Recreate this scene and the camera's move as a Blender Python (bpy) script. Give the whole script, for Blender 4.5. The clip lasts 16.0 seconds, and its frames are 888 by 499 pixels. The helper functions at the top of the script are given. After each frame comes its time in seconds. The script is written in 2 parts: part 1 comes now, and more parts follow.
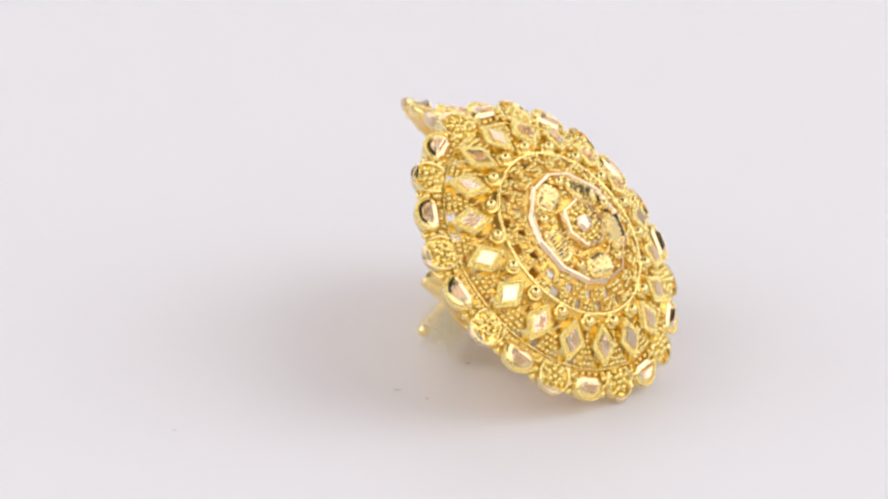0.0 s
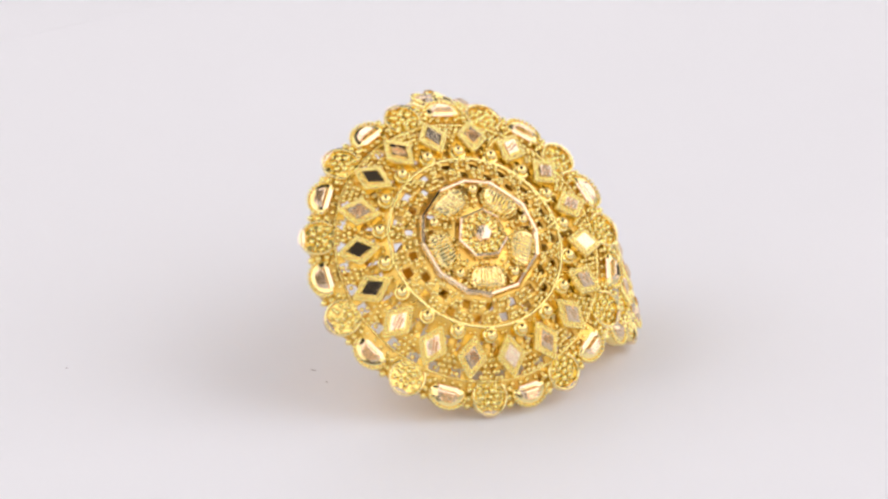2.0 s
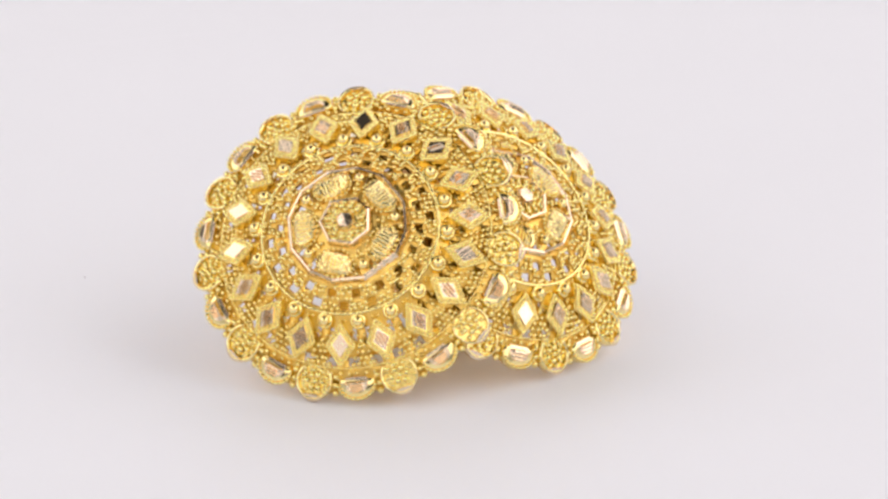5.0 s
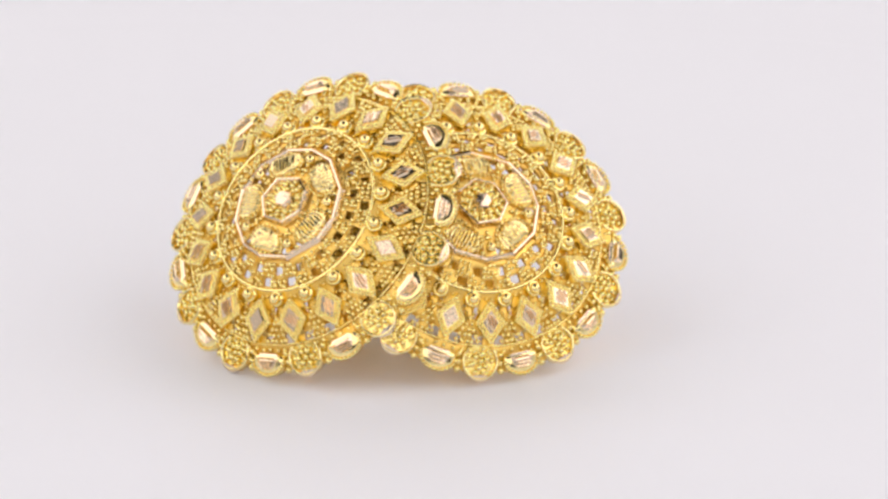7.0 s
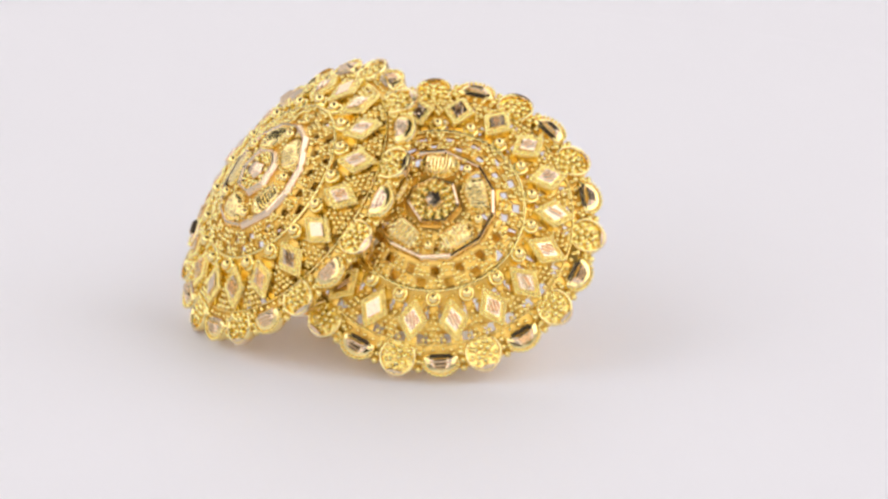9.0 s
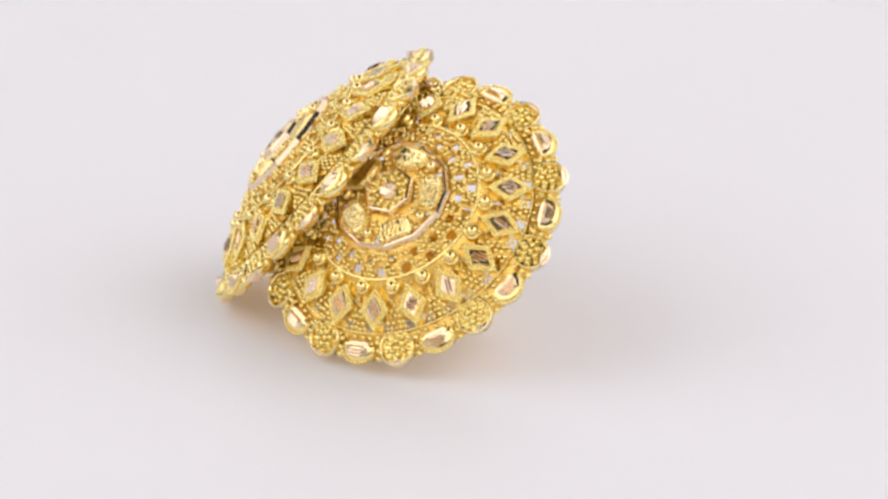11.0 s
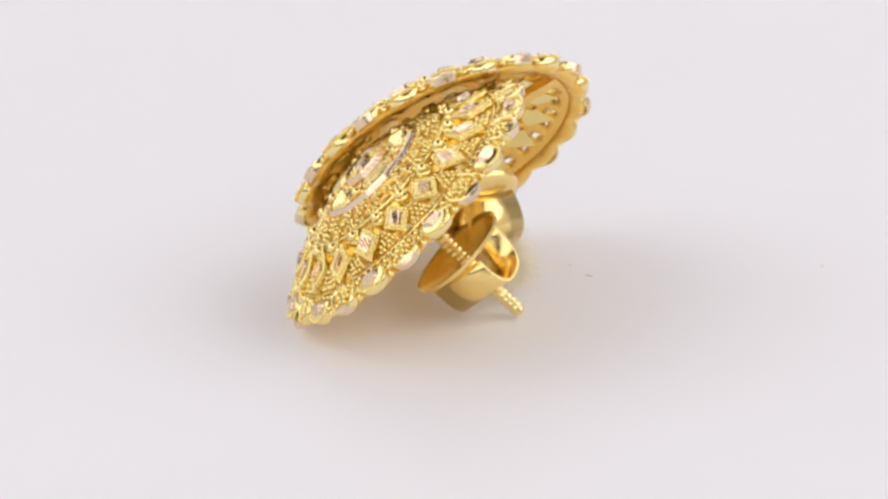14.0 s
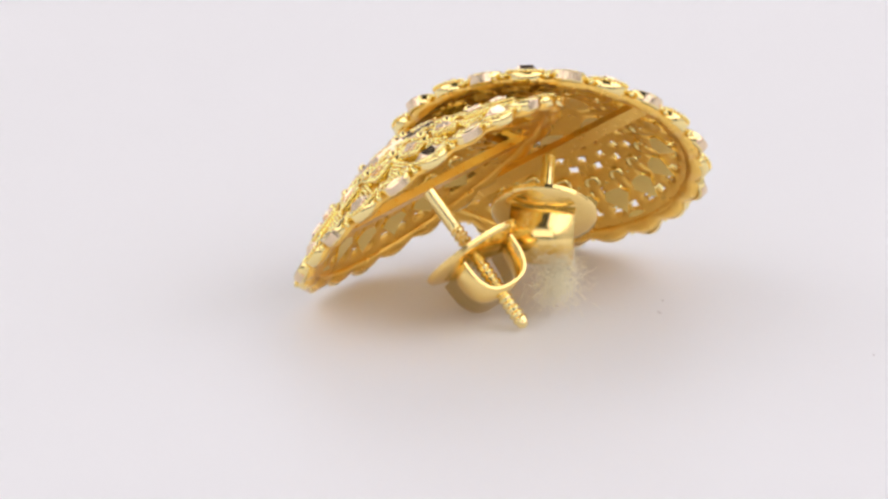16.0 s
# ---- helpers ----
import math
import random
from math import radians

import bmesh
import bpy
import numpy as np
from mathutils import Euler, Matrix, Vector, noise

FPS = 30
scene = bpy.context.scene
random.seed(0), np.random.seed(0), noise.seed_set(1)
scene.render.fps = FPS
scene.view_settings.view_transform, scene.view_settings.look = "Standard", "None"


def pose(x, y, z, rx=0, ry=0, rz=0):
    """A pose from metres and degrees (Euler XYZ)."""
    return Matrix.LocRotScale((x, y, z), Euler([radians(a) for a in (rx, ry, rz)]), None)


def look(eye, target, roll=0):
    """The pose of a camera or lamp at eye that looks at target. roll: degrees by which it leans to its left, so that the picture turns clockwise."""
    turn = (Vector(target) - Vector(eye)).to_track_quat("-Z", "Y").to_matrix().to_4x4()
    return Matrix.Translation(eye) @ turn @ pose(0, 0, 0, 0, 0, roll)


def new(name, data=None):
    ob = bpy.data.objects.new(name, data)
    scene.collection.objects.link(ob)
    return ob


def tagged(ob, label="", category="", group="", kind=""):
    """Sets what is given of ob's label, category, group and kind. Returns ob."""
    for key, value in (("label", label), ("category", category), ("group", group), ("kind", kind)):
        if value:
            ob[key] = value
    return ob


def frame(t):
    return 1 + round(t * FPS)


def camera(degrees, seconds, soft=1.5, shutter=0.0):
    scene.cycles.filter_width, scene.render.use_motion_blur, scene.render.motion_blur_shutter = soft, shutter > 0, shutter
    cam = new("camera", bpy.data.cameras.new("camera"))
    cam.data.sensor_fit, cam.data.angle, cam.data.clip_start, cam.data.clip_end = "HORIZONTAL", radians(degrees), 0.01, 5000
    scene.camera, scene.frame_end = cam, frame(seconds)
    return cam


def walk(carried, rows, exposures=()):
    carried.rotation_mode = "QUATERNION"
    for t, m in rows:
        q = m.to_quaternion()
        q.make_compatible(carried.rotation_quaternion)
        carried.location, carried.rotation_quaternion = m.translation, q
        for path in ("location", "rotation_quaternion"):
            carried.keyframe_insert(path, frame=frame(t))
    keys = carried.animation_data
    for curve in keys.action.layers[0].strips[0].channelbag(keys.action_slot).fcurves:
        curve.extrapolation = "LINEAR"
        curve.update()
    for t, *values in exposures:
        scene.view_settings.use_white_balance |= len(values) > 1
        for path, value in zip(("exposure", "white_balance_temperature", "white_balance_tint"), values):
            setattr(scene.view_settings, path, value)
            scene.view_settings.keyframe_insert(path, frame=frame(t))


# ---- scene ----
MM = 0.001

# ---- camera: fixed on a stand before the turntable ----
cam = camera(7.573, 16.0, soft=2.7)
VIEW = look((0.0, -0.45348, 0.16066), (-0.00146, -0.01857, 0.01211), 0.345)
walk(cam, [(0.0, VIEW), (16.0, VIEW)])

# turn of the turntable in degrees, second by second
TURN = [(0, 114.83), (1, 99.88), (2, 85.84), (3, 72.38), (4, 59.61), (5, 47.31), (6, 35.06), (7, 22.56), (8, 9.54),
        (9, -4.31), (10, -18.94), (11, -34.28), (12, -50.4), (13, -67.44), (14, -85.52), (15, -104.44), (16, -123.97)]
# rest poses of the two earrings on the turntable
REST_A = pose(-0.01351, -0.00160, 0.01087, -16.73, -47.95, 50.16)
REST_B = pose(-0.00168, -0.00592, 0.01055, 2.87, 44.69, -86.92)

# ---- light: four assumed softboxes out of view, placed to suit reflections and shadows ----
world = bpy.data.worlds.new("studio_air")
world.use_nodes = True
world.node_tree.nodes["Background"].inputs[0].default_value = (0.9, 0.92, 1.0, 1)
world.node_tree.nodes["Background"].inputs[1].default_value = 0.12
scene.world = world


def softbox(name, eye, target, w, h, watts, colour=(1, 1, 1)):
    lamp = bpy.data.lights.new(name, "AREA")
    lamp.shape, lamp.size, lamp.size_y, lamp.energy, lamp.color = "RECTANGLE", w, h, watts, colour
    ob = new(name, lamp)
    ob.matrix_world = look(eye, target)
    return ob


softbox("softbox_left", (-0.72, -0.06, 0.70), (0, 0, 0.02), 1.4, 0.80, 6.2, (0.985, 0.96, 0.995))
softbox("softbox_right", (0.72, -0.06, 0.70), (0, 0, 0.02), 1.4, 0.80, 8.0, (0.98, 0.96, 0.995))
softbox("softbox_back", (0.0, 0.80, 0.66), (0, 0, 0.02), 1.5, 0.6, 3.2, (1.0, 0.96, 0.985))
softbox("softbox_front", (0.0, -1.08, 0.51), (0, 0, 0.02), 1.8, 0.70, 7.8, (0.99, 0.96, 0.985))
scene.view_settings.exposure = -0.41


# ---- materials ----
def principled(name, colour, rough, metal=0.0):
    m = bpy.data.materials.new(name)
    m.use_nodes = True
    b = m.node_tree.nodes["Principled BSDF"]
    b.inputs["Base Color"].default_value = (*colour, 1)
    b.inputs["Roughness"].default_value = rough
    b.inputs["Metallic"].default_value = metal
    return m, m.node_tree, b


def textured(name, low, high, rough, metal, size, bump=0.0, fine=4.0, rough_spread=0.08):
    """A surface with colour, gloss and relief varied at two scales; size: the coarse patches in metres."""
    m, tree, b = principled(name, low, rough, metal)
    n, link = tree.nodes, tree.links
    co = n.new("ShaderNodeTexCoord")
    coarse, grain = n.new("ShaderNodeTexNoise"), n.new("ShaderNodeTexNoise")
    coarse.inputs["Scale"].default_value = 1 / size
    grain.inputs["Scale"].default_value = fine / size
    coarse.inputs["Detail"].default_value = grain.inputs["Detail"].default_value = 4
    for t in (coarse, grain):
        link.new(co.outputs["Object"], t.inputs["Vector"])
    mix = n.new("ShaderNodeMix")
    mix.data_type = "RGBA"
    mix.inputs[6].default_value, mix.inputs[7].default_value = (*low, 1), (*high, 1)
    link.new(coarse.outputs["Fac"], mix.inputs[0])
    link.new(mix.outputs[2], b.inputs["Base Color"])
    span = n.new("ShaderNodeMapRange")
    span.inputs["To Min"].default_value, span.inputs["To Max"].default_value = max(rough - rough_spread, 0.02), rough + rough_spread
    link.new(grain.outputs["Fac"], span.inputs["Value"])
    link.new(span.outputs["Result"], b.inputs["Roughness"])
    if bump:
        bm_node = n.new("ShaderNodeBump")
        bm_node.inputs["Strength"].default_value, bm_node.inputs["Distance"].default_value = 1.0, bump
        link.new(grain.outputs["Fac"], bm_node.inputs["Height"])
        link.new(bm_node.outputs["Normal"], b.inputs["Normal"])
    return m


GOLD = textured("gold_satin", (1.0, 0.76, 0.23), (1.0, 0.81, 0.31), 0.25, 1.0, 0.0016, 0.00002, 5)
GOLD_BEAD = textured("gold_bead", (1.0, 0.80, 0.28), (1.0, 0.855, 0.38), 0.13, 1.0, 0.002, 0.0, 5, 0.05)
GOLD_BRIGHT = textured("gold_polished", (0.98, 0.78, 0.32), (1.0, 0.84, 0.41), 0.14, 1.0, 0.0015, 0.00001, 6, 0.05)
GOLD_BALL = textured("gold_mirror", (1.0, 0.78, 0.30), (1.0, 0.83, 0.38), 0.06, 1.0, 0.003, 0.0, 6, 0.03)
GOLD_CUT = textured("gold_diamond_cut", (0.82, 0.64, 0.43), (0.90, 0.72, 0.51), 0.12, 1.0, 0.0008, 0.00002, 6, 0.06)
GOLD_SCORED = textured("gold_scored", (0.98, 0.77, 0.31), (1.0, 0.83, 0.41), 0.16, 1.0, 0.0006, 0.00002, 6, 0.06)
# same gold tinted orange: light bounced inside the recesses is put into the colour
GOLD_BOUNCE_TINT = textured("gold_bounce_tint", (1.0, 0.62, 0.13), (1.0, 0.69, 0.19), 0.30, 1.0, 0.0016, 0.00006, 2.5, 0.1)
GOLD_NUT = textured("gold_brushed", (1.0, 0.72, 0.25), (1.0, 0.78, 0.33), 0.20, 1.0, 0.002, 0.000006, 8, 0.06)
WHITE = textured("white_laminate", (0.86, 0.85, 0.865), (0.885, 0.875, 0.89), 0.5, 0.0, 0.05, 0.000004, 60)
# paints of the unseen room, toned for shadow fill and for dark reflections
WALL_PAINT = textured("pale_wall_paint", (0.70, 0.68, 0.67), (0.76, 0.74, 0.73), 0.7, 0.0, 0.5, 0.0003, 40)
WARM_PAINT = textured("dark_wall_paint", (0.055, 0.045, 0.04), (0.075, 0.06, 0.055), 0.7, 0.0, 0.5, 0.0003, 40)
CEILING_PAINT = textured("ceiling_paint", (0.055, 0.05, 0.048), (0.07, 0.065, 0.06), 0.8, 0.0, 0.5, 0.0003, 40)
LINT = textured("grey_lint", (0.40, 0.34, 0.34), (0.5, 0.44, 0.44), 0.9, 0.0, 0.001)
THREAD = textured("pale_thread", (0.94, 0.87, 0.62), (0.96, 0.92, 0.76), 0.8, 0.0, 0.001)


# ---- mesh helpers (millimetres) ----
def mesh_of(name, verts, faces, material, smooth=False):
    me = bpy.data.meshes.new(name)
    me.from_pydata([tuple(c * MM for c in v) for v in verts], [], faces)
    me.materials.append(material)
    bm = bmesh.new()
    bm.from_mesh(me)
    bmesh.ops.recalc_face_normals(bm, faces=bm.faces)
    bm.to_mesh(me)
    bm.free()
    if smooth:
        me.polygons.foreach_set("use_smooth", [True] * len(me.polygons))
    me.update()
    return me


def part(name, me, parent, m=None, label="", kind=""):
    ob = new(name, me)
    ob.parent = parent
    if m is not None:
        ob.matrix_local = m
    return tagged(ob, label=label, kind=kind)


def at(r, deg, z, tilt=0.0, turn=0.0):
    """A place on the dome in mm, its x axis pointing outwards; tilt leans it outwards."""
    a = radians(deg)
    return (Matrix.Translation((r * math.cos(a) * MM, r * math.sin(a) * MM, z * MM)) @ Matrix.Rotation(a, 4, "Z")
            @ Matrix.Rotation(radians(tilt), 4, "Y") @ Matrix.Rotation(radians(turn), 4, "Z"))


def ball_template(seg, rings):
    v = [(0, 0, 1)]
    for i in range(1, rings):
        p = math.pi * i / rings
        v += [(math.sin(p) * math.cos(2 * math.pi * j / seg), math.sin(p) * math.sin(2 * math.pi * j / seg), math.cos(p)) for j in range(seg)]
    v.append((0, 0, -1))
    f = [(0, 1 + j, 1 + (j + 1) % seg) for j in range(seg)]
    for i in range(rings - 2):
        a = 1 + i * seg
        f += [(a + j, a + seg + j, a + seg + (j + 1) % seg, a + (j + 1) % seg) for j in range(seg)]
    last, a = len(v) - 1, 1 + (rings - 2) * seg
    f += [(a + j, last, a + (j + 1) % seg) for j in range(seg)]
    return v, f


def beads(name, places, material, seg=10, rings=6):
    """Many tiny balls (x, y, z, radius) in one mesh."""
    tv, tf = ball_template(seg, rings)
    verts, faces = [], []
    for x, y, z, r in places:
        n = len(verts)
        verts += [(x + a * r, y + b * r, z + c * r) for a, b, c in tv]
        faces += [tuple(n + i for i in q) for q in tf]
    return mesh_of(name, verts, faces, material, True)


def lathe(name, profile, seg, material, smooth=True, wobble=None):
    """Turns a closed profile of (r, z) about z; wobble(i, k) gives a factor on r and a lift."""
    n = len(profile)
    verts, faces = [], []
    for i in range(seg):
        a = 2 * math.pi * i / seg
        for k, (r, z) in enumerate(profile):
            f, dz = wobble(i, k) if wobble else (1.0, 0.0)
            verts.append((r * f * math.cos(a), r * f * math.sin(a), z + dz))
    for i in range(seg):
        for k in range(n):
            faces.append((i * n + k, ((i + 1) % seg) * n + k, ((i + 1) % seg) * n + (k + 1) % n, i * n + (k + 1) % n))
    return mesh_of(name, verts, faces, material, smooth)


def prism(name, outline, z0, z1, material, inset=0.0):
    """A plate of an outline, with a bevelled top edge."""
    n = len(outline)
    cx, cy = sum(p[0] for p in outline) / n, sum(p[1] for p in outline) / n
    k = 1 - inset
    rows = [(1, z0), (1, z1 - (z1 - z0) * min(inset * 3, 0.5)), (k, z1)] if inset else [(1, z0), (1, z1)]
    verts = [(cx + (x - cx) * s, cy + (y - cy) * s, z) for s, z in rows for x, y in outline]
    faces = [tuple(range(n))[::-1], tuple((len(rows) - 1) * n + i for i in range(n))]
    for r in range(len(rows) - 1):
        faces += [(r * n + i, r * n + (i + 1) % n, (r + 1) * n + (i + 1) % n, (r + 1) * n + i) for i in range(n)]
    return mesh_of(name, verts, faces, material)


# ---- the pieces of an earring ----
PROFILE = [(0.0, 1.25), (2.0, 1.25), (3.2, 1.15), (4.3, 0.85), (5.3, 0.45), (6.3, 0.0), (6.55, -0.42), (7.35, -0.95), (7.75, -0.82), (8.2, -0.98), (9.9, -1.9), (10.5, -2.3), (11.6, -3.05), (12.4, -3.6)]


def dome_z(r):
    return float(np.interp(r, [p[0] for p in PROFILE], [p[1] for p in PROFILE]))


def dome_mesh(star):
    """The pierced shell: a polar net with openings, given thickness; star: the turn of the inner star."""
    radii = [0.6, 2.0, 3.25, 4.05, 4.42, 4.70, 5.24, 5.46, 6.0, 6.3, 6.62, 7.05, 7.5, 8.0, 8.5, 8.95, 9.5, 9.9, 10.3, 10.8]
    seg = 144
    bm = bmesh.new()
    grid = []
    for r in radii:
        row = []
        for j in range(seg):
            a = 2 * math.pi * j / seg
            row.append(bm.verts.new((r * math.cos(a) * MM, r * math.sin(a) * MM, dome_z(r) * MM)))
        grid.append(row)
    cap = bm.verts.new((0, 0, dome_z(0) * MM))
    for j in range(seg):
        bm.faces.new((cap, grid[0][j], grid[0][(j + 1) % seg]))
    for i in range(len(radii) - 1):
        for j in range(seg):
            k = j % 8
            off = abs((2.5 * j + 1.25 - star) % 72 - 36)
            hole = ((radii[i] == 4.70 and k in (7, 0, 1)) or (radii[i] == 5.46 and k in (3, 4, 5)) or (radii[i] == 3.25 and 5.5 < off < 14)
                    or (radii[i] in (7.05, 7.5) and k in (1, 6)) or (radii[i] == 8.95 and k in (1, 2, 5, 6)))
            if not hole:
                bm.faces.new((grid[i][j], grid[i + 1][j], grid[i + 1][(j + 1) % seg], grid[i][(j + 1) % seg]))
    bmesh.ops.recalc_face_normals(bm, faces=bm.faces)
    up = sum(f.normal.z for f in bm.faces)
    if up < 0:
        bmesh.ops.reverse_faces(bm, faces=bm.faces)
    bmesh.ops.solidify(bm, geom=bm.faces[:], thickness=0.32 * MM)
    me = bpy.data.meshes.new("dome")
    bm.to_mesh(me)
    bm.free()
    me.materials.append(GOLD_BOUNCE_TINT)
    me.polygons.foreach_set("use_smooth", [True] * len(me.polygons))
    return me


def rope_mesh(r, z, thick, twists):
    """A twisted wire ring."""
    seg, n = twists * 4, 8
    prof = [(r + thick * math.cos(2 * math.pi * k / n), z + thick * math.sin(2 * math.pi * k / n)) for k in range(n)]

    def wobble(i, k):
        s = math.cos(2 * math.pi * (i / 4 + k / n * 2)) * 0.22 * thick
        a = 2 * math.pi * k / n
        return 1 + s * math.cos(a) / r, s * math.sin(a)
    return lathe("wire_ring", prof, seg, GOLD_BEAD, True, wobble)


def facet_ring_mesh(r, z, wide, high, sides, seed):
    """A polished ring cut by hand into straight facets, each with a slope of its own."""
    rnd = random.Random(seed)
    cuts = [2 * math.pi * (i + rnd.uniform(-0.16, 0.16)) / sides for i in range(sides)]
    verts, faces = [], []
    for i in range(sides):
        a, b = cuts[i], cuts[(i + 1) % sides] + (2 * math.pi if i == sides - 1 else 0)
        tip = rnd.uniform(-0.16, 0.16) * wide
        prof = [(r - wide * 0.6, z), (r - wide * 0.55, z + high * 0.72), (r - wide * 0.2 + tip, z + high),
                (r + wide * 0.2 + tip, z + high * rnd.uniform(0.86, 1.0)), (r + wide * 0.58, z + high * 0.45), (r + wide * 0.6, z)]
        n = len(verts)
        for ang in (a, b):
            verts += [(q * math.cos(ang), q * math.sin(ang), h) for q, h in prof]
        faces += [(n + k, n + (k + 1) % 6, n + 6 + (k + 1) % 6, n + 6 + k) for k in range(6)]
        m = (n + 12) % (12 * sides)
        faces += [(n + 6 + k, n + 6 + (k + 1) % 6, m + (k + 1) % 6, m + k) for k in range(6)]
    return mesh_of("facet_ring", verts, faces, GOLD_CUT, False)


def petal_mesh():
    """A raised cushion whose face is chopped into many small bright facets."""
    rnd = random.Random(31)
    nu, nv = 12, 22
    verts, faces = [], []
    for i in range(nu + 1):
        for j in range(nv + 1):
            u, v = -1 + 2 * i / nu, -1 + 2 * j / nv
            x = u * 0.98 * math.sqrt(1 - 0.5 * v * v)
            y = v * 1.42 * math.sqrt(1 - 0.5 * u * u) * (1 + 0.12 * u)
            edge = max(abs(u), abs(v))
            z = 0.50 * (1 - edge ** 4) + (rnd.uniform(-0.025, 0.025) + 0.045 * (-1) ** j if edge < 0.97 else 0)
            verts.append((x, y, z))
    for i in range(nu):
        for j in range(nv):
            a = i * (nv + 1) + j
            faces.append((a, a + nv + 1, a + nv + 2, a + 1))
    edge = [i * (nv + 1) for i in range(nu + 1)] + [nu * (nv + 1) + j for j in range(1, nv + 1)] + \
           [i * (nv + 1) + nv for i in range(nu - 1, -1, -1)] + [j for j in range(nv - 1, 0, -1)]
    base = len(verts)
    verts += [(verts[e][0] * 0.95, verts[e][1] * 0.95, -0.35) for e in edge]
    faces += [(edge[k], edge[(k + 1) % len(edge)], base + (k + 1) % len(edge), base + k) for k in range(len(edge))]
    faces.append(tuple(range(base, len(verts))))
    me = mesh_of("petal", verts, faces, GOLD_SCORED, False)
    bm = bmesh.new()
    bm.from_mesh(me)
    bmesh.ops.triangulate(bm, faces=bm.faces[:])
    bm.to_mesh(me)
    bm.free()
    return me


RHOMB = [(1.62, 0.0), (0.0, 1.12), (-1.62, 0.0), (0.0, -1.12)]


def rhomb_base_mesh():
    """A raised lozenge box, its top edge set with fine beads."""
    tv, tf = ball_template(8, 5)
    verts, faces = [], []
    levels = ((0.98, -0.78), (1.0, 0.12), (0.95, 0.21), (0.66, 0.30), (0.60, 0.36))
    for s, z in levels:
        verts += [(x * s, y * s, z) for x, y in RHOMB]
    faces += [(3, 2, 1, 0), tuple(4 * (len(levels) - 1) + i for i in range(4))]
    for r in range(len(levels) - 1):
        faces += [(r * 4 + i, r * 4 + (i + 1) % 4, r * 4 + 4 + (i + 1) % 4, r * 4 + 4 + i) for i in range(4)]
    for i in range(4):
        (ax, ay), (bx, by) = RHOMB[i], RHOMB[(i + 1) % 4]
        for k in range(8):
            t = (k + 0.5) / 8
            x, y = ax + (bx - ax) * t, ay + (by - ay) * t
            for s, z, q in ((0.90, 0.25, 0.14), (0.71, 0.30, 0.11)):
                n = len(verts)
                verts += [(x * s + q * a, y * s + q * b, z + q * c) for a, b, c in tv]
                faces += [tuple(n + e for e in f) for f in tf]
    me = mesh_of("lozenge", verts, faces, GOLD_BEAD, False)
    me.polygons.foreach_set("use_smooth", [i >= 22 for i in range(len(me.polygons))])
    return me


def rhomb_top_mesh(seed):
    """The bright-cut table of a lozenge: a flat tilted lozenge, most of them scored with a few slanting cuts."""
    rnd = random.Random(seed)
    lx, ly = 0.88, 0.60
    sx, sy = rnd.uniform(-0.12, 0.12), rnd.uniform(-0.14, 0.14)

    def top(x, y):
        return 0.45 + sx * x + sy * y
    corners = [(lx, 0), (0, ly), (-lx, 0), (0, -ly)]
    verts = [(x, y, 0.3) for x, y in corners] + [(x, y, top(x, y)) for x, y in corners]
    faces = [(3, 2, 1, 0), (4, 5, 6, 7)] + [(i, (i + 1) % 4, 4 + (i + 1) % 4, 4 + i) for i in range(4)]
    strips = (3, 3, 4, 3, 4, 2, 0)[seed % 7]
    lean = rnd.choice((-1, 1)) * rnd.uniform(0.15, 0.35)
    for c in range(strips):
        y0 = (c - (strips - 1) / 2) * 0.23
        half = 0.78 * lx * (1 - abs(y0) / ly)
        wide, high = 0.075, 0.16
        n = len(verts)
        for x, k in ((-half, 0.4), (-half * 0.7, 1), (half * 0.7, 1), (half, 0.4)):
            y = y0 + lean * x
            verts += [(x, y - wide * k, top(x, y) - 0.02), (x, y + 0.05, top(x, y) + high * k), (x, y + wide * k, top(x, y) - 0.02)]
        for q in range(3):
            b = n + 3 * q
            faces += [(b + e, b + (e + 1) % 3, b + 3 + (e + 1) % 3, b + 3 + e) for e in range(3)]
        faces += [(n, n + 1, n + 2), (n + 11, n + 10, n + 9)]
    return mesh_of("bright_cut", verts, faces, GOLD_CUT)


def cup_mesh():
    """A round rim cup, its wall open towards the middle."""
    seg = 26
    verts, faces = [], []
    for z in (-0.42, 0.0):
        verts += [(1.12 * math.cos(2 * math.pi * i / seg), 1.12 * math.sin(2 * math.pi * i / seg), z) for i in range(seg)]
    faces += [tuple(range(seg))[::-1], tuple(range(seg, 2 * seg))] + [(i, (i + 1) % seg, seg + (i + 1) % seg, seg + i) for i in range(seg)]
    return mesh_of("rim_cup", verts, faces, GOLD, False)


def cup_wall_mesh():
    """The polished horseshoe wall of a rim cup, open towards the middle."""
    verts, faces, steps = [], [], 26
    wall = ((1.14, -0.46), (1.28, -0.36), (1.34, 0.10), (1.32, 0.30), (1.24, 0.40), (1.15, 0.34), (1.09, 0.02))
    for i in range(steps + 1):
        a = radians(-140 + 280 * i / steps)
        thin = 1 - 0.35 * (abs(-1 + 2 * i / steps)) ** 4
        for r, z in wall:
            verts.append((r * math.cos(a), r * math.sin(a), z * thin))
    n = len(wall)
    for i in range(steps):
        a = i * n
        faces += [(a + k, a + (k + 1) % n, a + n + (k + 1) % n, a + n + k) for k in range(n)]
    faces += [tuple(range(n))[::-1], tuple(steps * n + k for k in range(n))]
    return mesh_of("wall", verts, faces, GOLD_BRIGHT, True)


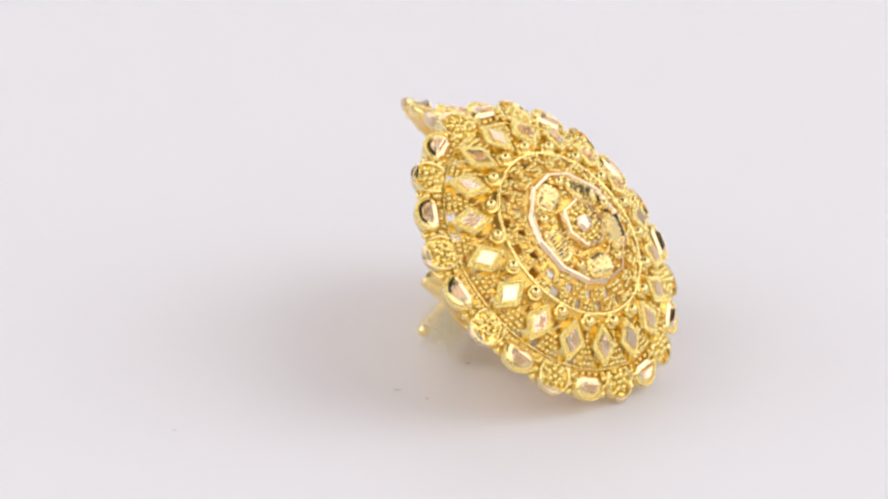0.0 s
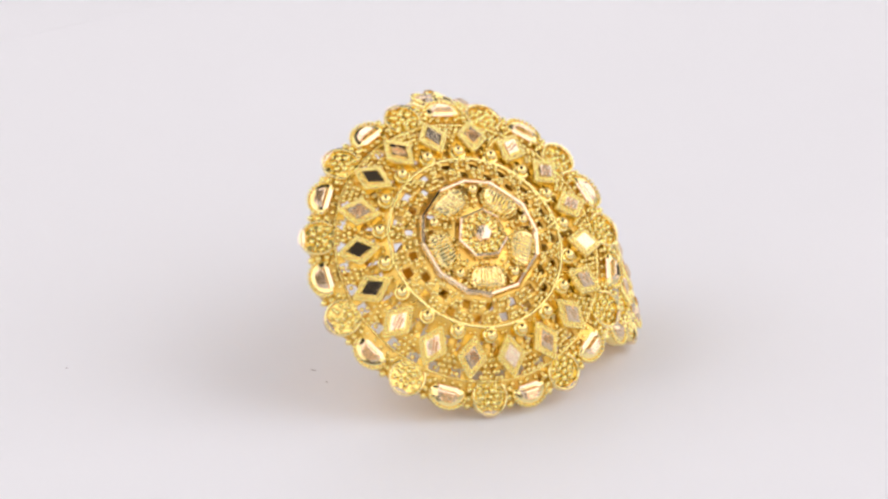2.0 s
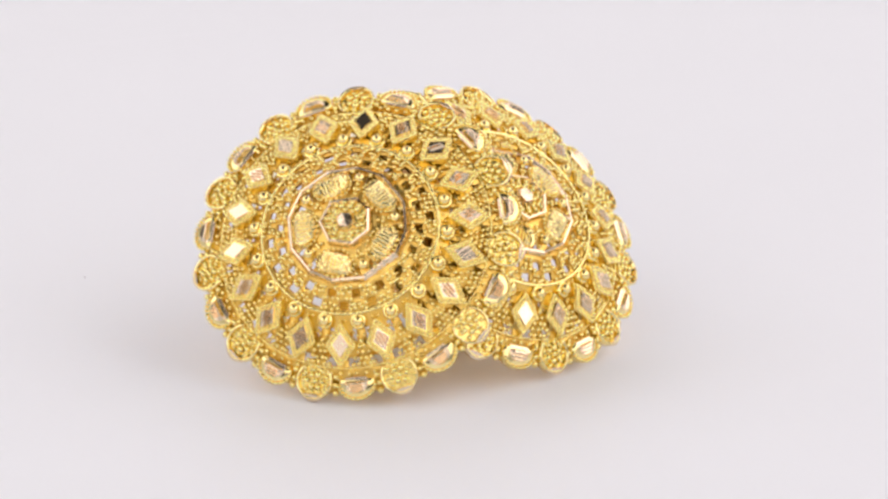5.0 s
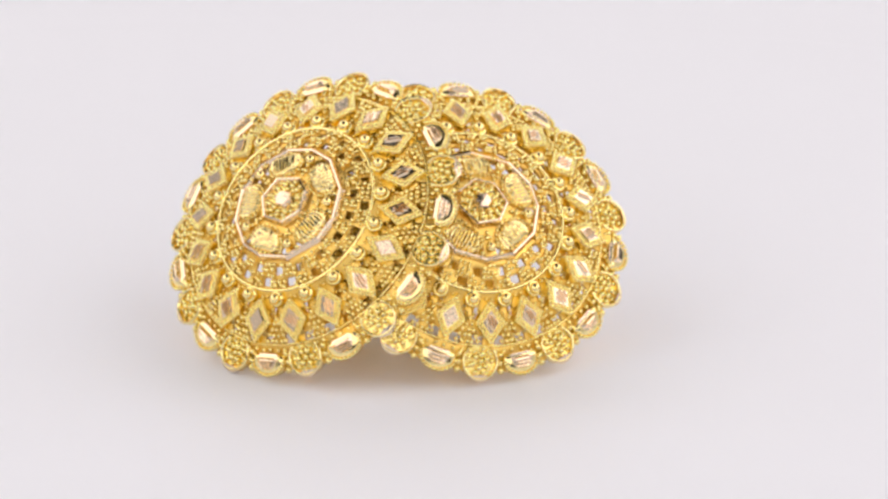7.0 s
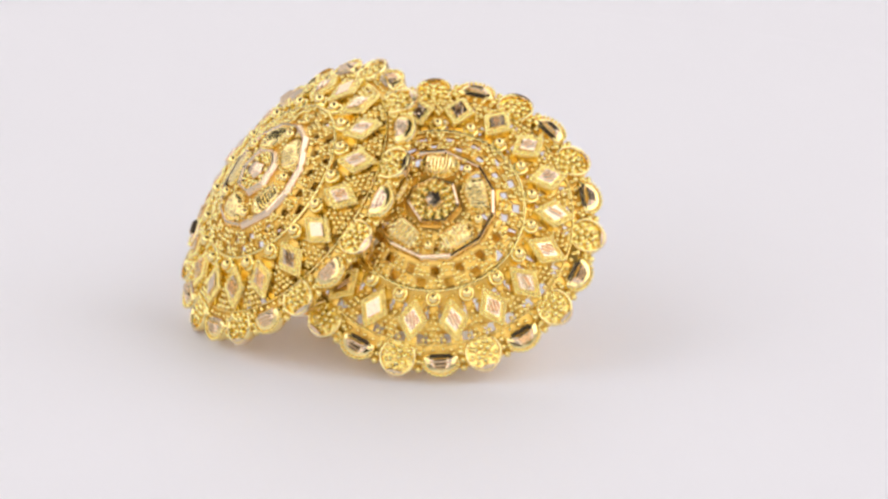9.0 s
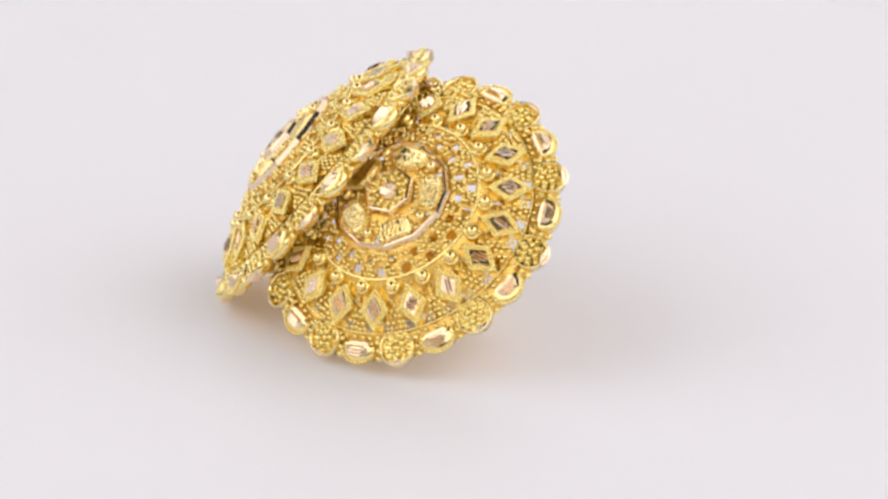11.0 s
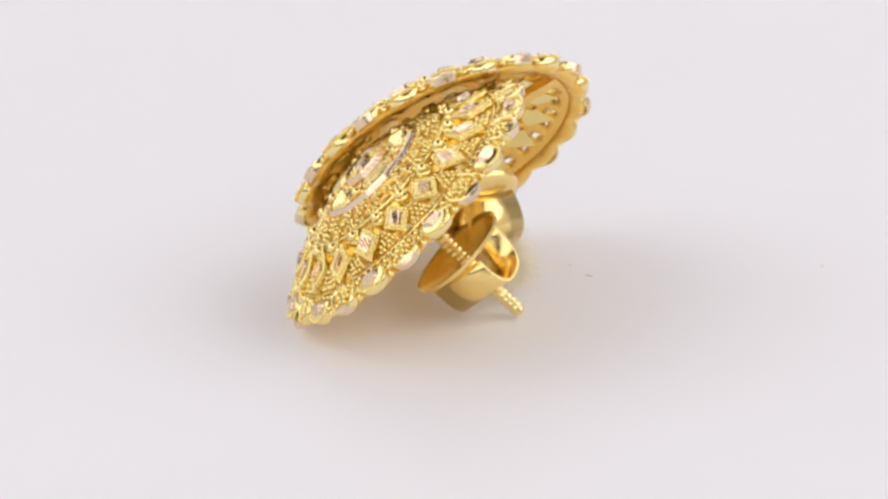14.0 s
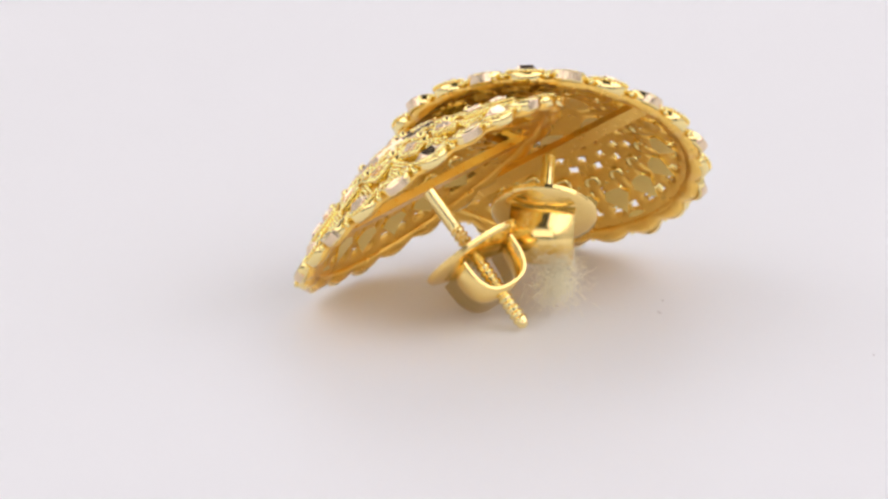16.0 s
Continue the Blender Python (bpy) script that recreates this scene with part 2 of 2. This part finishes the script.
def cup_facet_mesh():
    """The bright bevel cut on the outside of a rim cup."""
    verts, faces = [], []
    n = 8
    for i in range(n + 1):
        t = -1 + 2 * i / n
        y = 0.82 * t
        bow = math.sqrt(max(1.34 ** 2 - y * y, 0))
        k = 1 - t * t
        verts += [(bow + 0.10 * k, y, 0.30 - 0.05 * k), (bow - 0.40 * k, y, 0.34 + 0.13 * k), (bow - 0.02, y, -0.30)]
    for i in range(n):
        a = i * 3
        faces += [(a, a + 3, a + 4, a + 1), (a + 1, a + 4, a + 5, a + 2), (a + 2, a + 5, a + 3, a)]
    faces += [(0, 1, 2), (n * 3, n * 3 + 2, n * 3 + 1)]
    return mesh_of("bevel_cut", verts, faces, GOLD_CUT, False)


def lobe_mesh():
    """A rounded half-moon rim lobe with a scooped inner slope."""
    n = 16
    verts, faces = [], []
    rows = ((-0.52, 0.84), (-0.36, 0.96), (0.06, 1.0), (0.28, 0.92), (0.40, 0.74))
    for z, k in rows:
        for i in range(n + 1):
            a = radians(-112 + 224 * i / n)
            verts.append((1.24 * k * math.cos(a) * (0.92 if math.cos(a) > 0 else 0.8), 1.36 * k * math.sin(a), z))
    m = n + 1
    for r in range(len(rows) - 1):
        faces += [(r * m + i, r * m + i + 1, (r + 1) * m + i + 1, (r + 1) * m + i) for i in range(n)]
        faces.append((r * m + n, r * m, (r + 1) * m, (r + 1) * m + n))
    faces += [tuple(range(m))[::-1], tuple((len(rows) - 1) * m + i for i in range(m))]
    me = mesh_of("rim_lobe", verts, faces, GOLD_BRIGHT, True)
    return me


def lobe_cut_mesh(seed):
    """A ridge of bright cuts across a lobe's crown: an inner scoop and a striped outer slope."""
    rnd = random.Random(seed)
    n = rnd.choice((6, 8, 8, 10))
    verts, faces = [], []
    crest = rnd.uniform(0.62, 0.82)
    rows = [(-0.46, 0.28, 0.72), (-0.18, 0.42, 0.84), (-0.06, crest, 0.80)]
    for s in range(1, n + 1):
        t = s / n
        rows.append((-0.06 + 0.74 * t, crest - (crest - 0.40) * t + (0.07 if s % 2 else -0.03), 0.80 * math.sqrt(max(1 - (t * 0.95) ** 2, 0.03))))
    for x, z, half in rows:
        verts += [(x, -half, min(z, 0.45)), (x, -half * 0.6, z), (x, half * 0.6, z), (x, half, min(z, 0.45)), (x, half, 0.2), (x, -half, 0.2)]
    for s in range(len(rows) - 1):
        a = s * 6
        faces += [(a + k, a + (k + 1) % 6, a + 6 + (k + 1) % 6, a + 6 + k) for k in range(6)]
    e = (len(rows) - 1) * 6
    faces += [tuple(range(6))[::-1], tuple(e + k for k in range(6))]
    return mesh_of("bright_cut", verts, faces, GOLD_CUT)


def post_mesh(end):
    """A smooth pin that ends in a screw thread with a rounded tip."""
    seg, rows = 16, []
    z = -1.6
    rows += [(0.62, z), (0.50, z - 0.25), (0.50, -5.6)]
    z = -5.7
    while z > end + 0.55:
        rows += [(0.42, z), (0.55, z - 0.14), (0.55, z - 0.24), (0.42, z - 0.40)]
        z -= 0.46
    rows += [(0.46, z), (0.36, z - 0.25), (0.15, z - 0.4)]
    verts, faces = [], []
    for r, zz in rows:
        verts += [(r * math.cos(2 * math.pi * j / seg), r * math.sin(2 * math.pi * j / seg), zz) for j in range(seg)]
    for i in range(len(rows) - 1):
        faces += [(i * seg + j, (i + 1) * seg + j, (i + 1) * seg + (j + 1) % seg, i * seg + (j + 1) % seg) for j in range(seg)]
    faces += [tuple(range(seg)), tuple((len(rows) - 1) * seg + j for j in range(seg))[::-1]]
    return mesh_of("post", verts, faces, GOLD_BRIGHT, True)


def bar_mesh():
    """The flat strap across the hollow back."""
    out = [(-10.4, -0.62), (10.4, -0.62), (10.4, 0.62), (-10.4, 0.62)]
    me = prism("back_bar", out, -2.35, -1.75, GOLD_BOUNCE_TINT)
    return me


def dish_mesh():
    """The nut's round shallow dish with a thick polished edge."""
    nr, seg = 7, 40
    verts, faces = [], []
    for side in (0, 1):
        for i in range(nr + 1):
            r = 0.5 + 3.4 * i / nr
            for j in range(seg):
                a = 2 * math.pi * j / seg
                x, y = r * math.cos(a), r * math.sin(a)
                verts.append((x * (0.985 if side else 1), y * (0.985 if side else 1), 0.062 * r * r + (-0.26 if side else 0.0)))
    top = (nr + 1) * seg
    for i in range(nr):
        for j in range(seg):
            k = (j + 1) % seg
            faces += [(i * seg + j, (i + 1) * seg + j, (i + 1) * seg + k, i * seg + k),
                      (top + i * seg + k, top + (i + 1) * seg + k, top + (i + 1) * seg + j, top + i * seg + j)]
    for j in range(seg):
        k = (j + 1) % seg
        faces += [(nr * seg + j, top + nr * seg + j, top + nr * seg + k, nr * seg + k), (j, k, top + k, top + j)]
    me = mesh_of("dish", verts, faces, GOLD_NUT, False)
    me.polygons.foreach_set("use_smooth", [abs(p.normal.z) > 0.5 for p in me.polygons])
    return me


def band_mesh():
    """The nut's folded band: a thin strip bent into a U below the dish, open at both ends."""
    prof = []
    for i in range(33):
        a = math.pi * i / 32
        c, d = math.cos(a), math.sin(a)
        prof.append((-2.25 * math.copysign(abs(c) ** 0.72, c), 0.1 - 3.1 * abs(d) ** 0.66))
    n, t = len(prof), 0.20
    verts, faces = [], []
    inner = [(x * (1 - t / 2.25), z * (1 - t / 3.1)) for x, z in prof]
    for y in (-2.35, 2.35):
        verts += [(x, y, z) for x, z in prof] + [(x, y, z) for x, z in inner]
    m = 2 * n
    for i in range(n - 1):
        faces += [(i, i + 1, m + i + 1, m + i), (n + i + 1, n + i, m + n + i, m + n + i + 1),
                  (i + 1, i, n + i, n + i + 1), (m + i, m + i + 1, m + n + i + 1, m + n + i)]
    faces += [(0, m, m + n, n), (n - 1, 2 * n - 1, m + 2 * n - 1, m + n - 1)]
    me = mesh_of("band", verts, faces, GOLD_NUT, True)
    me.polygons.foreach_set("use_smooth", [abs(p.normal.y) < 0.5 for p in me.polygons])
    return me


def polar(r, deg, z, size):
    return (r * math.cos(radians(deg)), r * math.sin(radians(deg)), z, size)


def jitter(places, amount, seed):
    rnd = random.Random(seed)
    return [(x + rnd.uniform(-amount, amount), y + rnd.uniform(-amount, amount), z + rnd.uniform(-amount, amount) * 0.6, r * rnd.uniform(0.86, 1.1))
            for x, y, z, r in places]


# shared meshes
WIRE_IN, WIRE_OUT = rope_mesh(6.28, dome_z(6.28) + 0.16, 0.13, 80), rope_mesh(9.62, dome_z(9.62) + 0.10, 0.085, 130)
FACET_OUT, FACET_IN = facet_ring_mesh(4.22, 0.66, 0.40, 0.66, 12, 3), facet_ring_mesh(1.80, 1.15, 0.34, 0.78, 7, 5)
PETAL = petal_mesh()
BALL = beads("ball", [(0, 0, 0, 0.42)], GOLD_BALL, 16, 10)
SMALL_BALL = beads("ball", [(0, 0, 0, 0.36)], GOLD_BALL, 16, 10)
COLLAR = lathe("collar", [(0.34, -1.0), (0.66, -1.0), (0.58, -0.1), (0.44, -0.02), (0.34, -0.1)], 16, GOLD_BEAD)
CENTRE_PLATE = lathe("centre_plate", [(0.02, 1.2), (1.66, 1.2), (1.66, 1.52), (0.02, 1.56)], 28, GOLD, False)
STUD = lathe("stud", [(0.02, 1.2), (0.70, 1.2), (0.74, 1.80), (0.56, 2.12), (0.02, 2.20)], 6, GOLD_CUT, False)
LOZENGE, TABLES = rhomb_base_mesh(), [rhomb_top_mesh(k) for k in range(7)]
CUP, CUP_WALL, BEVEL, LOBE = cup_mesh(), cup_wall_mesh(), cup_facet_mesh(), lobe_mesh()
LOBE_CUTS = [lobe_cut_mesh(k) for k in range(4)]
CUP_BEADS = beads("granule", jitter([(0, 0, 0.17, 0.25)] + [polar(0.50, 60 * k, 0.16, 0.24) for k in range(6)]
                                    + [polar(0.86, 40 * k, 0.10, 0.18) for k in range(9)], 0.05, 2), GOLD_BEAD, 10, 6)
STAR = [polar(0.90, 40 * k, 1.64, 0.22) for k in range(9)] + [polar(1.18, 30 * k + 10, 1.68, 0.22) for k in range(12)]
STAR += [polar(1.46, 24 * k, 1.66, 0.2) for k in range(15)]
STAR += [polar(r, 72 * p + 16 + d, 1.32, 0.17) for p in range(5) for r, d in ((3.86, 26), (3.9, 46), (3.0, 36), (2.6, 33), (2.6, 39), (2.25, 36))]
for p in range(5):
    px, py = 2.98 * math.cos(radians(16 + 72 * p)), 2.98 * math.sin(radians(16 + 72 * p))
    for k in range(22):
        u, v, turn = 0.98 * math.cos(2 * math.pi * k / 22), 1.34 * math.sin(2 * math.pi * k / 22), radians(16 + 72 * p)
        STAR.append((px + u * math.cos(turn) - v * math.sin(turn), py + u * math.sin(turn) + v * math.cos(turn), 1.30 - 0.17 * u, 0.13))
CENTRE_BEADS = beads("granule", jitter(STAR, 0.03, 4), GOLD_BEAD)
RING = []
for i in range(5):
    r = 4.66 + 0.34 * i
    count = int(2 * math.pi * r / 0.35)
    for k in range(count):
        deg = 360 * (k + 0.5 * (i % 2)) / count
        x, y, z, size = polar(r, deg, dome_z(r) + 0.17, 0.175)
        near = min(math.hypot(x - hr * math.cos(radians(hd)), y - hr * math.sin(radians(hd)))
                   for hr, hd in ((4.97, 20 * round((deg - 1.25) / 20) + 1.25), (5.73, 11.25 + 20 * round((deg - 11.25) / 20))))
        if near > 0.40:
            RING.append((x, y, z, size))
RING_BEADS = beads("granule", jitter(RING, 0.085, 6), GOLD_BEAD, 9, 5)
FIELD = []
for k in range(18):
    for row in range(5):
        r = 8.02 + 0.35 * row
        half = 0.5 * row * 0.38
        FIELD += [polar(r, 20 * k + math.degrees((-half + 0.38 * c) / r), dome_z(r) + 0.26, 0.18) for c in range(row + 1)]
    FIELD += [polar(r, 20 * k + s * d, dome_z(r) + 0.14, 0.15) for s in (-1, 1) for r, d in ((6.6, 8.4), (7.62, 1.6), (7.35, 4.4))]
FIELD += [polar(9.97, 3.6 * k, dome_z(9.97) + 0.2, 0.18) for k in range(100)]
FIELD += [polar(10.3, 3.5 * k + 1, dome_z(10.3) + 0.2, 0.18) for k in range(103)]
FIELD_BEADS = beads("granule", jitter(FIELD, 0.06, 8), GOLD_BEAD, 9, 5)
POSTS = {e: post_mesh(e) for e in (-14.35, -10.4)}
FLANGE = lathe("rim_flange", [(10.1, -2.12), (10.85, -2.6), (10.9, -2.94), (10.6, -3.05), (10.0, -2.6)], 176, GOLD_BOUNCE_TINT, True,
               lambda i, k: (1 + (0.045 * abs(math.cos(math.pi * i / 8)) if k in (1, 2) else 0), 0.3 * (1 - abs(math.cos(math.pi * i / 8))) if k in (2, 3) else 0.0))
ARC_BEADS = beads("granule", [(1.08 * math.cos(radians(a)), 1.30 * math.sin(radians(a)), 0.34, 0.13) for a in range(-84, 85, 14)], GOLD_BEAD, 9, 5)
BAR, DISH, BAND = bar_mesh(), dish_mesh(), band_mesh()


def earring(label, star, rim, nut_turn, nut_z, bar_turn, post_end, seed):
    """One stud earring; star and rim: the turn of the inner star and of the rim against the ring of balls."""
    rnd = random.Random(seed)
    top = tagged(new("earring"), label, "earring", "pair of stud earrings")
    part("dome", dome_mesh(star), top, label="pierced gold dome with a satin hollow back")
    part("rim_flange", FLANGE, top, Matrix.Rotation(radians(rim), 4, "Z"), "scalloped satin gold edge")
    part("wire_ring", WIRE_IN, top)
    part("wire_ring", WIRE_OUT, top)
    part("facet_ring", FACET_OUT, top, Matrix.Rotation(radians(star), 4, "Z"), "polished gold ring cut in straight facets")
    part("facet_ring", FACET_IN, top, Matrix.Rotation(radians(star + 12), 4, "Z"), "polished gold ring cut in straight facets")
    part("centre_plate", CENTRE_PLATE, top)
    part("stud", STUD, top, Matrix.Rotation(radians(star), 4, "Z"), "bright-cut gold stud")
    part("granulation", CENTRE_BEADS, top, pose(0, 0, 0, 0, 0, star - 16), kind="stuff")
    part("granulation", RING_BEADS, top, kind="stuff")
    part("granulation", FIELD_BEADS, top, kind="stuff")
    for k in range(5):
        part("petal", PETAL, top, at(2.98, star + 72 * k, 1.12, 10), "scored gold petal")
        part("ball", SMALL_BALL, top, at(3.42, star + 36 + 72 * k, 1.45))
    for k in range(18):
        ball = part("ball", BALL, top, at(6.88, 20 * k, 0.1, 22))
        part("collar", COLLAR, ball)
        lozenge = part("lozenge", LOZENGE, top, at(8.25, 20 * k + 10, dome_z(8.25) + 0.28, 23))
        part("bright_cut", TABLES[rnd.randrange(7)], lozenge, None, "bright-cut facet")
    for k in range(11):
        a = rim + 360 / 11 * k
        cup = part("rim_cup", CUP, top, at(10.58, a, -2.10, 25 + rnd.uniform(-4, 4)))
        part("wall", CUP_WALL, cup, None, "polished horseshoe wall")
        part("bevel_cut", BEVEL, cup, None, "bright-cut bevel")
        part("granulation", CUP_BEADS, cup, pose(0, 0, 0, 0, 0, rnd.uniform(0, 60)), kind="stuff")
        lobe = part("rim_lobe", LOBE, top, at(10.6, a + 180 / 11, -2.15, 25 + rnd.uniform(-4, 4)))
        part("bright_cut", LOBE_CUTS[rnd.randrange(4)], lobe, None, "bright-cut facet")
        part("granulation", ARC_BEADS, lobe, kind="stuff")
        for s in (-1, 1):
            for d, r, size in ((8.2, 11.2, 0.25), (8.0, 10.75, 0.22), (8.3, 10.25, 0.22)):
                part("bead", EDGE_BEADS[size], top, at(r, a + s * d, dome_z(r) + 0.35))
    part("back_bar", BAR, top, pose(0, 0, 0, 0, 0, bar_turn), "flat satin gold strap")
    part("post", POSTS[post_end], top, None, "gold post with a screw thread")
    nut = part("screw_back", DISH, top, pose(0, 0, nut_z * MM, 0, 0, nut_turn), "polished gold screw back with a folded band")
    part("band", BAND, nut)
    return top


EDGE_BEADS = {s: beads("bead", [(0, 0, 0, s)], GOLD_BEAD) for s in (0.25, 0.22)}

# ---- the room: unseen, its pale walls fill shadows, its dark ones dim reflections ----


def slab(name, x0, x1, y0, y1, z0, z1, material, label, category):
    outline = [(x0 * 1000, y0 * 1000), (x1 * 1000, y0 * 1000), (x1 * 1000, y1 * 1000), (x0 * 1000, y1 * 1000)]
    return tagged(new(name, prism(name, outline, z0 * 1000, z1 * 1000, material)), label, category, kind="structure")


def room():
    slab("table_top", -0.95, 0.95, -0.75, 0.95, -0.06, -0.016, WHITE, "plain white laminate table top", "table top")
    slab("floor", -1.0, 1.0, -1.2, 1.0, -0.85, -0.8, WALL_PAINT, "plain studio floor", "floor")
    slab("ceiling", -1.0, 1.0, -1.2, 1.0, 1.25, 1.3, CEILING_PAINT, "unseen dark ceiling that darkens reflections in the gold", "ceiling")
    for name, box, paint in (("wall_north", (-1.0, 1.0, 1.0, 1.05), WALL_PAINT), ("wall_south", (-1.0, 1.0, -1.25, -1.2), WARM_PAINT),
                             ("wall_west", (-1.05, -1.0, -1.2, 1.0), WALL_PAINT), ("wall_east", (1.0, 1.05, -1.2, 1.0), WALL_PAINT)):
        slab(name, *box, -0.85, 1.3, paint, "unseen dark wall that darkens reflections in the gold" if paint is WARM_PAINT else "unseen pale wall that fills the shadows", "wall")


def turntable():
    """The motor base with its round platter."""
    ob = tagged(new("turntable"), "white round motor turntable under the display plate", "turntable")
    part("platter", lathe("platter", [(0.01, -1.6), (69.0, -1.6), (70.0, -2.4), (70.0, -8.0), (0.01, -8.0)], 96, WHITE, False), ob)
    part("base", lathe("base", [(0.01, -8.0), (66.0, -8.0), (68.0, -16.0), (0.01, -16.0)], 96, WHITE, False), ob)
    return ob


def plate():
    """A large thin display plate that lies off centre on the turntable."""
    prof = [(0.01, 0.0), (148.6, 0.0), (149.6, -0.3), (150.0, -0.8), (149.6, -1.3), (148.6, -1.6), (0.01, -1.6)]
    return tagged(new("display_plate", lathe("display_plate", prof, 160, WHITE, False)), "matt white round display plate on the turntable", "plate")


def speck(x, y, length, turn):
    """A tiny curved fibre of lint."""
    verts, faces, n = [], [], 6
    for i in range(n + 1):
        t = -1 + 2 * i / n
        for k in range(4):
            a = math.pi / 2 * k
            verts.append((t * length / 2, 0.08 * (1 - t * t) + 0.03 * math.cos(a), 0.022 + 0.022 * math.sin(a)))
    for i in range(n):
        faces += [(i * 4 + k, i * 4 + (k + 1) % 4, i * 4 + 4 + (k + 1) % 4, i * 4 + 4 + k) for k in range(4)]
    faces += [(0, 1, 2, 3), (n * 4, n * 4 + 1, n * 4 + 2, n * 4 + 3)]
    ob = tagged(new("lint_fibre", mesh_of("lint_fibre", verts, faces, LINT)), "tiny grey lint fibre on the white turntable", "lint", "lint on the turntable")
    return ob, pose(x, y, 0.0, 0, 0, turn)


room()
table = turntable()
sheet = plate()
ring_a = earring("domed gold filigree stud earring leaning on its twin", 16, 28.5, -11, -7.9, 31, -10.4, 11)
ring_b = earring("domed gold filigree stud earring tilted on its screw post", -42, 19.0, 62, -8.6, 75, -14.35, 12)


def thread_tuft():
    """A loose wisp of pale sewing thread caught on the posts: many fine curved fibres."""
    rnd = random.Random(21)
    verts, faces = [], []
    for _ in range(1500):
        a, spread = rnd.uniform(0, 2 * math.pi), rnd.random()
        p = Vector((rnd.gauss(0, 0.7), rnd.gauss(0, 0.7), rnd.uniform(-1.0, 3.0)))
        d = Vector((math.cos(a) * (0.2 + spread), math.sin(a) * (0.2 + spread), rnd.uniform(-1.0, 1.0))).normalized()
        bend = Vector((rnd.uniform(-1, 1), rnd.uniform(-1, 1), rnd.uniform(-1, 1))) * 1.3
        step, r, n0 = rnd.uniform(0.07, 0.22), rnd.uniform(0.008, 0.014), len(verts)
        rows = 8
        for _k in range(rows):
            side = d.orthogonal().normalized()
            other = d.cross(side)
            for c in range(3):
                q = p + (side * math.cos(2.094 * c) + other * math.sin(2.094 * c)) * r
                verts.append(tuple(q))
            p = p + d * step
            d = (d + bend * 0.35).normalized()
        for k in range(rows - 1):
            b = n0 + 3 * k
            faces += [(b + c, b + (c + 1) % 3, b + 3 + (c + 1) % 3, b + 3 + c) for c in range(3)]
    me = bpy.data.meshes.new("thread_tuft")
    me.from_pydata([tuple(c * MM for c in v) for v in verts], [], faces)
    me.materials.append(THREAD)
    return tagged(new("thread_tuft", me), "loose wisp of pale cream thread on the posts", "thread", kind="stuff")


tuft = thread_tuft()
SPECKS = [speck(-0.01032, 0.0099, 0.5, 60), speck(-0.0115, 0.0272, 0.2, 50), speck(-0.0127, 0.0087, 0.2, 10), speck(-0.0073, 0.0031, 0.4, 70)]


def motions():
    turns = [(t, pose(0, 0, 0, 0, 0, d)) for t, d in TURN]
    walk(table, turns)
    walk(sheet, [(t, m @ pose(-0.038, -0.064, 0)) for t, m in turns])
    walk(ring_a, [(t, m @ REST_A) for t, m in turns])
    walk(ring_b, [(t, m @ REST_B) for t, m in turns])
    walk(tuft, [(t, m @ REST_A @ pose(0, 0.0014, -0.0130)) for t, m in turns])
    for ob, rest in SPECKS:
        walk(ob, [(t, m @ rest) for t, m in turns])


motions()
